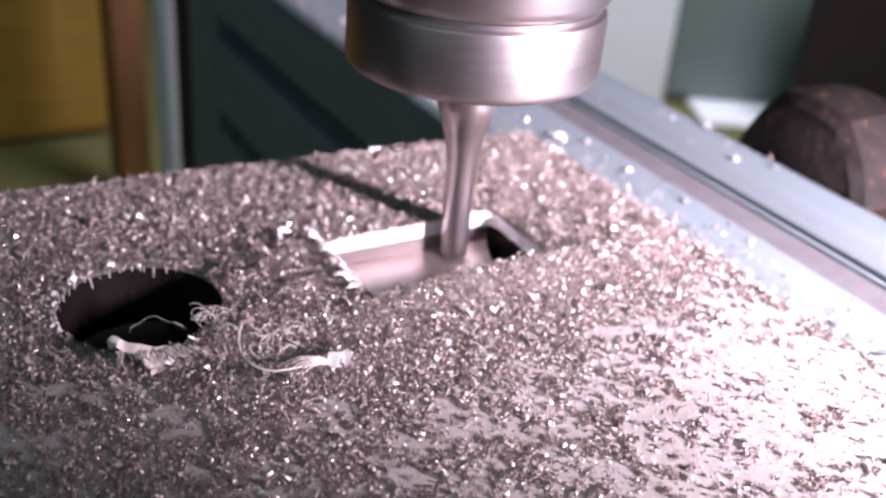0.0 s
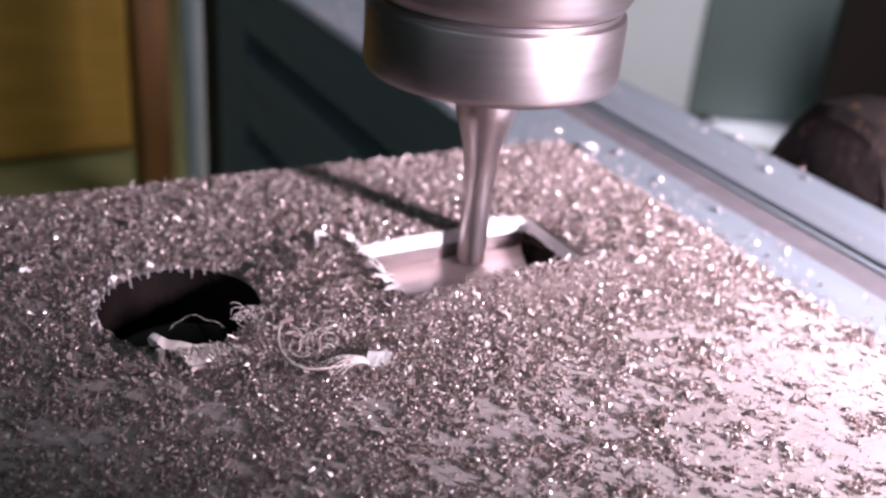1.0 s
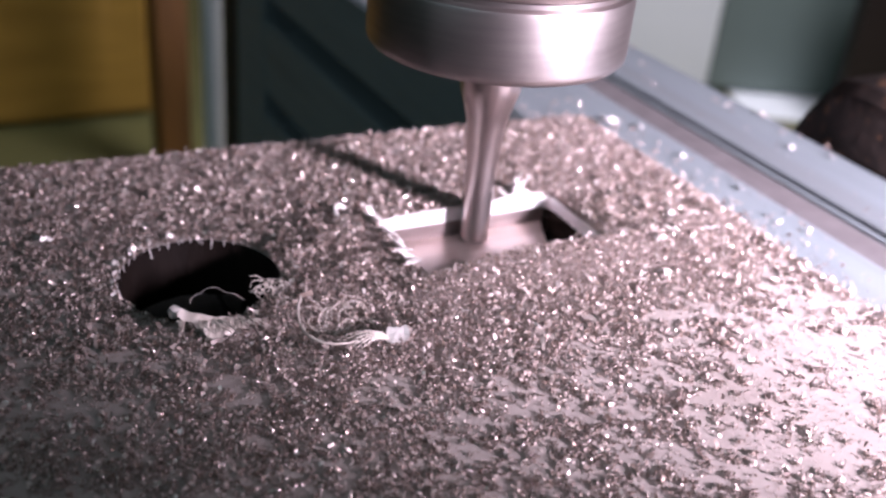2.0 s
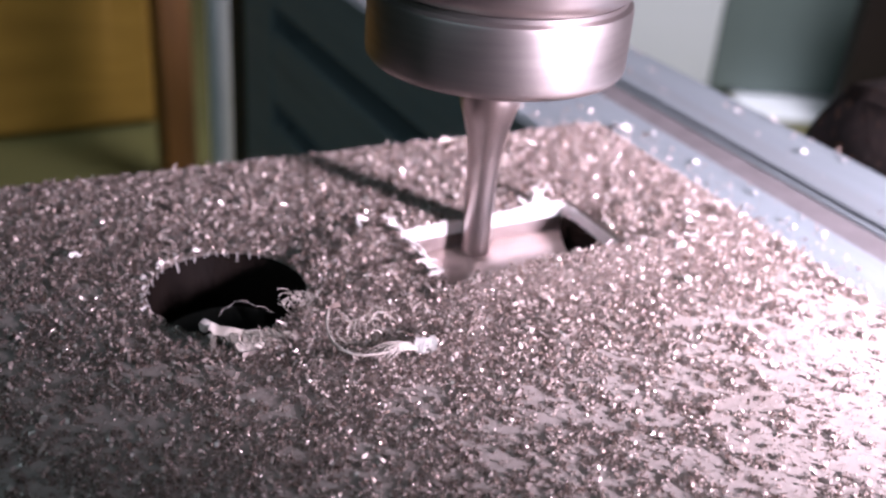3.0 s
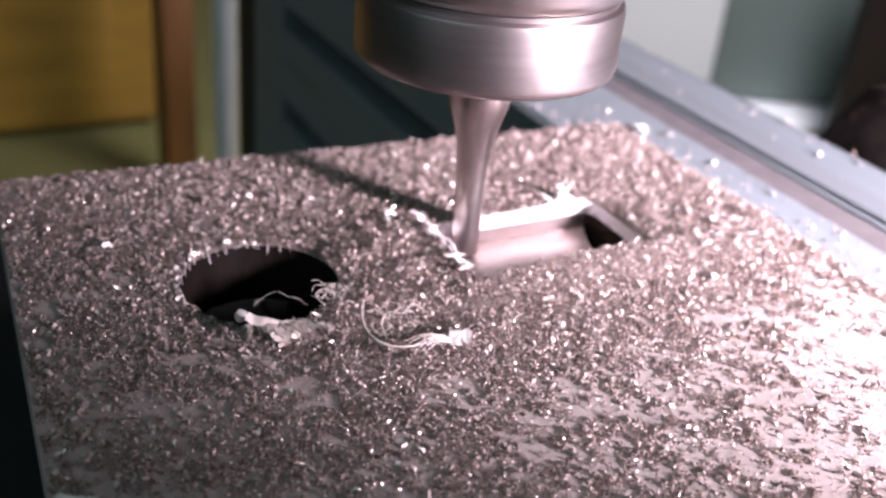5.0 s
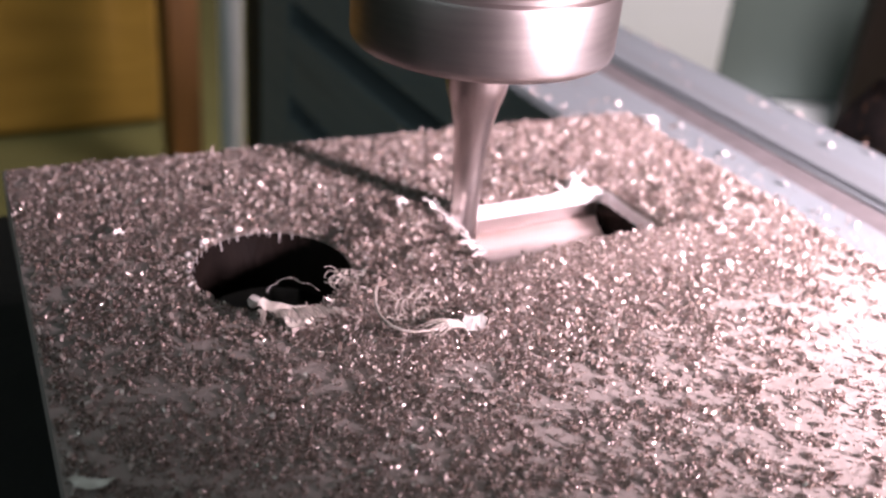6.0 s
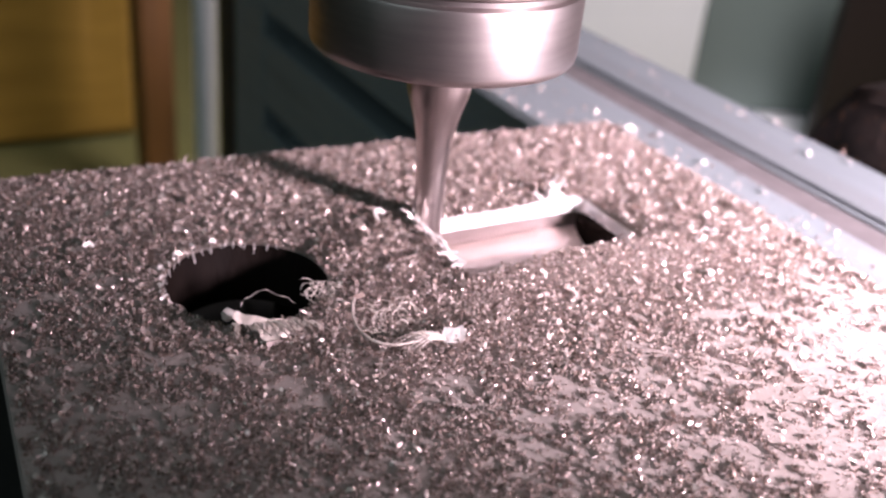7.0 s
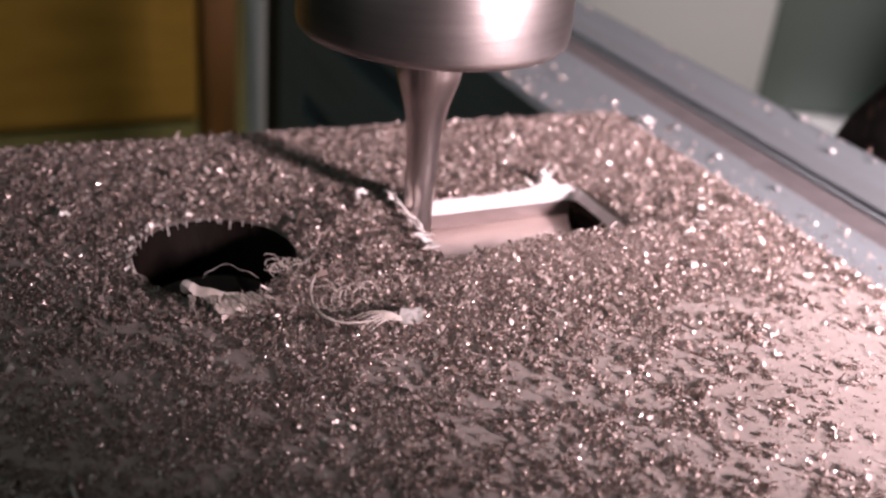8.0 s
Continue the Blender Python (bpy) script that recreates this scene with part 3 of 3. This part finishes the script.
        wire("burr_thread", arc((cx, cy, 1.1 + rng.uniform(-0.4, 0.5)), rng.uniform(0.35, 1.2), a0, a0 + rng.uniform(90, 250), rng.uniform(-0.3, 0.9), 12, rng.uniform(0.3, 1.3)), rng.uniform(0.025, 0.05), FIBRE, "thin curled metal thread in a tuft beside the hole", 0.7, "thread", "tuft beside the hole")
    for k in range(20):
        cx, cy = 29.6 + rng.uniform(-2.4, 2.4), 75.6 + rng.uniform(-1.2, 2.6)
        a0 = rng.uniform(0, 360)
        wire("curled_thread", arc((cx, cy, 0.7 + rng.uniform(0, 0.5)), rng.uniform(0.6, 1.6), a0, a0 + rng.uniform(70, 200), rng.uniform(-0.2, 0.6), 10, rng.uniform(0.3, 1.2)), rng.uniform(0.03, 0.07), FIBRE, "thin curled metal thread on the litter", 0.7, "thread", "threads on the litter")
    flake("corner_curl", [(-1.7, 0.1), (-0.9, -0.4), (0.2, -0.5), (1.2, -0.1), (1.9, 0.6), (0.9, 0.3), (-0.2, 0.3), (-1.2, 0.5)], (-2.9, 62.6, 0.9), (40, 0, -30), FIBRE, "pale curled shaving near the plate's edge", 0.9)
    # burrs standing along the pocket's short side
    rag = [(-1.3, -0.2), (-0.6, -0.6), (0.1, -0.3), (0.8, -0.7), (1.5, 0.0), (0.7, 0.25), (0.2, 0.8), (-0.3, 0.3), (-0.9, 0.5)]
    shard = [(0.5, -0.35), (-0.2, -0.42), (-0.9, -0.28), (-1.7, 0.0), (-2.3, 0.16), (-1.5, 0.22), (-0.8, 0.34), (-0.1, 0.30), (0.5, 0.4)]
    for k, (y, reach, swing, rise) in enumerate(((94.6, 0.8, -28, 48), (93.7, 0.9, 14, 35), (92.6, 1.05, -20, 55), (91.4, 0.75, 30, 25), (90.3, 1.1, 4, 50), (89.2, 0.85, -30, 30), (88.0, 1.15, 22, 44), (86.8, 0.95, -12, 60), (85.8, 1.25, 30, 20), (84.8, 1.1, -6, 34), (83.9, 1.2, 40, 14))):
        flake("pocket_burr", [(reach * a, reach * b) for a, b in shard], (41.6, y, 0.75 + 0.3 * (k % 3)), (35 - 20 * (k % 3), rise, swing), WHITE_CHIP, "bright ragged shard of a burr on the pocket's rim", -0.5, 0.1, "burr")
    wire("raised_curl", [(41.2 + 0.55 * math.sin(k * 0.5), 95.4 + 0.12 * k, 0.3 + 0.26 * k - 0.013 * k * k) for k in range(13)], 0.19, WHITE_CHIP, "bright curl standing at the pocket's corner", 0.4, "burr")
    # larger bright chips that can be told apart
    for x, y, z, s, rz in ((99.3, 126.8, RAIL_TOP + 0.5, 1.0, 10), (98.0, 127.6, RAIL_TOP + 0.5, 0.8, 80), (102.5, 123.3, RAIL_TOP + 0.4, 0.6, 40), (130.0 - 1.6, 122.5, RAIL_TOP + 0.4, 0.8, 30), (124.6, 127.4, RAIL_TOP + 0.4, 0.6, 100), (103.0, 99.3, RAIL_TOP + 0.4, 0.6, 60), (101.8, 111.4, RAIL_TOP + 0.4, 0.6, 15), (122.5, 109.0, RAIL_TOP + 0.4, 0.6, 15), (126.5, 104.0, RAIL_TOP + 0.4, 0.6, 50), (72.5, 80.0, 1.6, 1.0, 120), (76.0, 84.0, 1.2, 0.7, 20), (37.4, 96.0, 1.2, 0.8, 65), (38.4, 97.5, 1.2, 0.6, 10), (6.8, 100.5, 0.8, 0.5, 10), (14.6, 96.2, 0.5, 0.45, 30), (16.6, 97.2, 0.5, 0.4, 100), (12.4, 94.0, 0.5, 0.4, 60), (18.9, 97.8, 0.5, 0.35, 15), (74.2, 77.6, 1.0, 0.8, 70), (70.1, 78.9, 1.4, 0.7, 30), (78.4, 79.8, 0.9, 0.7, 140), (66.8, 72.9, 0.9, 0.6, 20), (47.6, 68.8, 0.8, 0.5, 75)):
        flake("bright_chip", [(s * a, s * b) for a, b in rag], (x, y, z), (55, 15, rz), WHITE_CHIP, "larger bright aluminium chip", 0.9, 0.14, "chip", )


    ragged = random.Random(29)
    for k in range(30):
        a, drop = radians(48 + 5.0 * k + ragged.uniform(-3, 3)), ragged.choice((0.25, 0.35, 0.5, 0.8, 1.3))
        x, y = HOLE_AT[0] + (HOLE_R - 0.2) * math.cos(a), HOLE_AT[1] + (HOLE_R - 0.2) * math.sin(a)
        lean = ragged.uniform(-0.3, 0.3)
        wire("rim_burr", [(x + lean * j / 5, y, 0.3 - drop * j / 5) for j in range(6)], ragged.uniform(0.035, 0.09), WHITE_CHIP, "small shiny burr hanging in the hole", ragged.uniform(0.4, 1.4), "burr", "burrs round the hole")
    for k in range(9):
        a = radians(112 + 9.0 * k + ragged.uniform(-2, 2))
        x, y, r = HOLE_AT[0] + (HOLE_R + 0.25) * math.cos(a), HOLE_AT[1] + (HOLE_R + 0.25) * math.sin(a), ragged.uniform(0.16, 0.36)
        flake("rim_chip", [(r * p, r * q) for p, q in rag], (x, y, 0.3), (ragged.uniform(20, 70), ragged.uniform(-30, 30), ragged.uniform(0, 360)), WHITE_CHIP, "bright chip caught on the hole's rim", 0.9, 0.1, "chip")


def curled_chip(curl, length, width):
    """A thin curled ribbon with a torn end, millimetres."""
    bm = bmesh.new()
    rows = []
    for j in range(7):
        u = j / 6 - 0.5
        a, w = curl * u, width * (1 - 0.6 * (j / 6) ** 2) / 2
        x, z = math.sin(a) / curl * length, (1 - math.cos(a)) / curl * length
        out = Vector((-math.sin(a), 0, math.cos(a))) * 0.03
        rows.append([bm.verts.new((Vector((x, side * w, z)) + up * out) * MM) for side, up in ((-1, -1), (1, -1), (1, 1), (-1, 1))])
    for p, q in zip(rows, rows[1:]):
        for k in range(4):
            bm.faces.new((p[k], p[(k + 1) % 4], q[(k + 1) % 4], q[k]))
    bm.faces.new(rows[0][::-1])
    bm.faces.new(rows[-1])
    bmesh.ops.recalc_face_normals(bm, faces=bm.faces[:])
    me = bpy.data.meshes.new("curled_chip")
    bm.to_mesh(me)
    bm.free()
    me.materials.append(WHITE_CHIP)
    return me


def build_curled_chips():
    rng = random.Random(41)
    kinds = [curled_chip(c, l, w) for c, l, w in ((2.6, 1.1, 0.35), (4.2, 1.5, 0.4), (-3.0, 1.0, 0.5), (1.4, 0.9, 0.3), (5.2, 1.9, 0.32))]
    for k in range(150):
        x, y = (rng.gauss(56, 17), rng.gauss(82, 12)) if k < 110 else (rng.uniform(0, 84), rng.uniform(50, 114))
        px, py = np.array([x]), np.array([y])
        if not on_plate(px, py)[0] or cover(px, py)[0] < 0.4:
            continue
        ob = new("curled_chip", kinds[k % 5])
        s = rng.uniform(0.4, 0.85)
        ob.matrix_world = pose(x * MM, y * MM, (float(heap(px, py)[0]) * 0.85 + 0.15) * MM, rng.uniform(-50, 50), rng.uniform(-40, 40), rng.uniform(0, 360)) @ Matrix.Scale(s, 4)
        tagged(ob, "bright curled aluminium chip lying in the litter", "chip", "curled chips in the litter")


build_curled_chips()
build_shavings()


# ---- spindle ----
def build_spindle():
    """The nose of the spindle with its clamping nut, and the cutter held in it; the origin lies on the axis at the plate's top."""
    spindle = thing("spindle", "polished steel spindle nose with a clamping nut over the plate", "spindle")
    part("clamping_nut", lathe([(5.0, 21.0), (13.3, 21.0), (13.75, 21.15), (14.05, 21.5), (14.15, 22.0), (14.15, 23.0), (14.15, 27.9), (14.0, 28.4), (13.5, 28.7), (13.5, 29.2), (5.0, 29.2)], 96), STEEL, spindle, "polished round clamping nut", smooth=True)
    part("collar", lathe([(5.0, 29.25), (13.4, 29.25), (14.1, 29.8), (14.5, 30.6), (14.5, 40.0), (14.0, 40.6), (14.0, 44), (20, 46), (20, 95), (5, 95)], 96), STEEL, spindle, "dark grooved steel collar", smooth=True)
    part("collet", lathe([(3.2, 19.6), (6.6, 19.6), (7.4, 20.3), (7.4, 22), (3.2, 22)], 64), CARBIDE, spindle, smooth=True)
    part("cutter", lathe([(0.2, -3.0), (1.62, -3.0), (1.7, -2.9), (1.7, 6.6), (1.8, 6.7), (1.83, 8.0), (1.93, 9.4), (2.12, 11.0), (2.42, 12.6), (2.85, 14.2), (3.3, 15.6), (3.52, 16.8), (3.6, 20.6), (1, 20.6)], 48), CARBIDE, spindle, "slender carbide cutter with a flared shank", smooth=True)
    return spindle


spindle = build_spindle()


def build_rising_burr():
    """A crumpled burr that the cutter throws up on the pocket's long edge."""
    burr = thing("rising_burr", "bright crumpled burr thrown up behind the cutter", "burr")
    rng = random.Random(3)
    for k in range(11):
        a = rng.uniform(0, 360)
        x0, y0 = rng.uniform(-1.6, 1.3), rng.uniform(-0.2, 0.7)
        pts = [(x0 + 0.5 * math.sin(0.5 * j + a) , y0 + 0.35 * math.cos(0.6 * j + a), 0.1 + (0.20 + 0.09 * (k % 3)) * j * (1.0 if k < 6 else 0.35)) for j in range(9)]
        part("curl", tube(pts, 0.42, 5, 0.3), WHITE_CHIP, burr, smooth=True)
    return burr


burr = build_rising_burr()


def motions():
    way = [(0.0, 58.7, 92.6), (0.5, 57.5, 92.7), (1.0, 56.3, 92.8), (1.5, 55.2, 92.9), (3.0, 51.4, 92.9), (3.5, 50.1, 92.9), (4.0, 48.9, 93.2), (5.5, 45.4, 93.4),
           (6.0, 44.7, 93.8), (6.5, 43.8, 94.7), (7.0, 43.5, 95.2), (7.5, 43.7, 94.5), (8.0, 43.8, 93.6)]
    walk(spindle, [(t, pose(x * MM, y * MM, 0)) for t, x, y in way])
    walk(burr, [(0.0, pose(0.0600, 0.0958, -0.0030)), (0.9, pose(0.0605, 0.0958, -0.0022)), (1.7, pose(0.0612, 0.0958, -0.0002)), (2.8, pose(0.0613, 0.0958, 0.0)), (8.0, pose(0.0613, 0.0958, 0.0))])


motions()
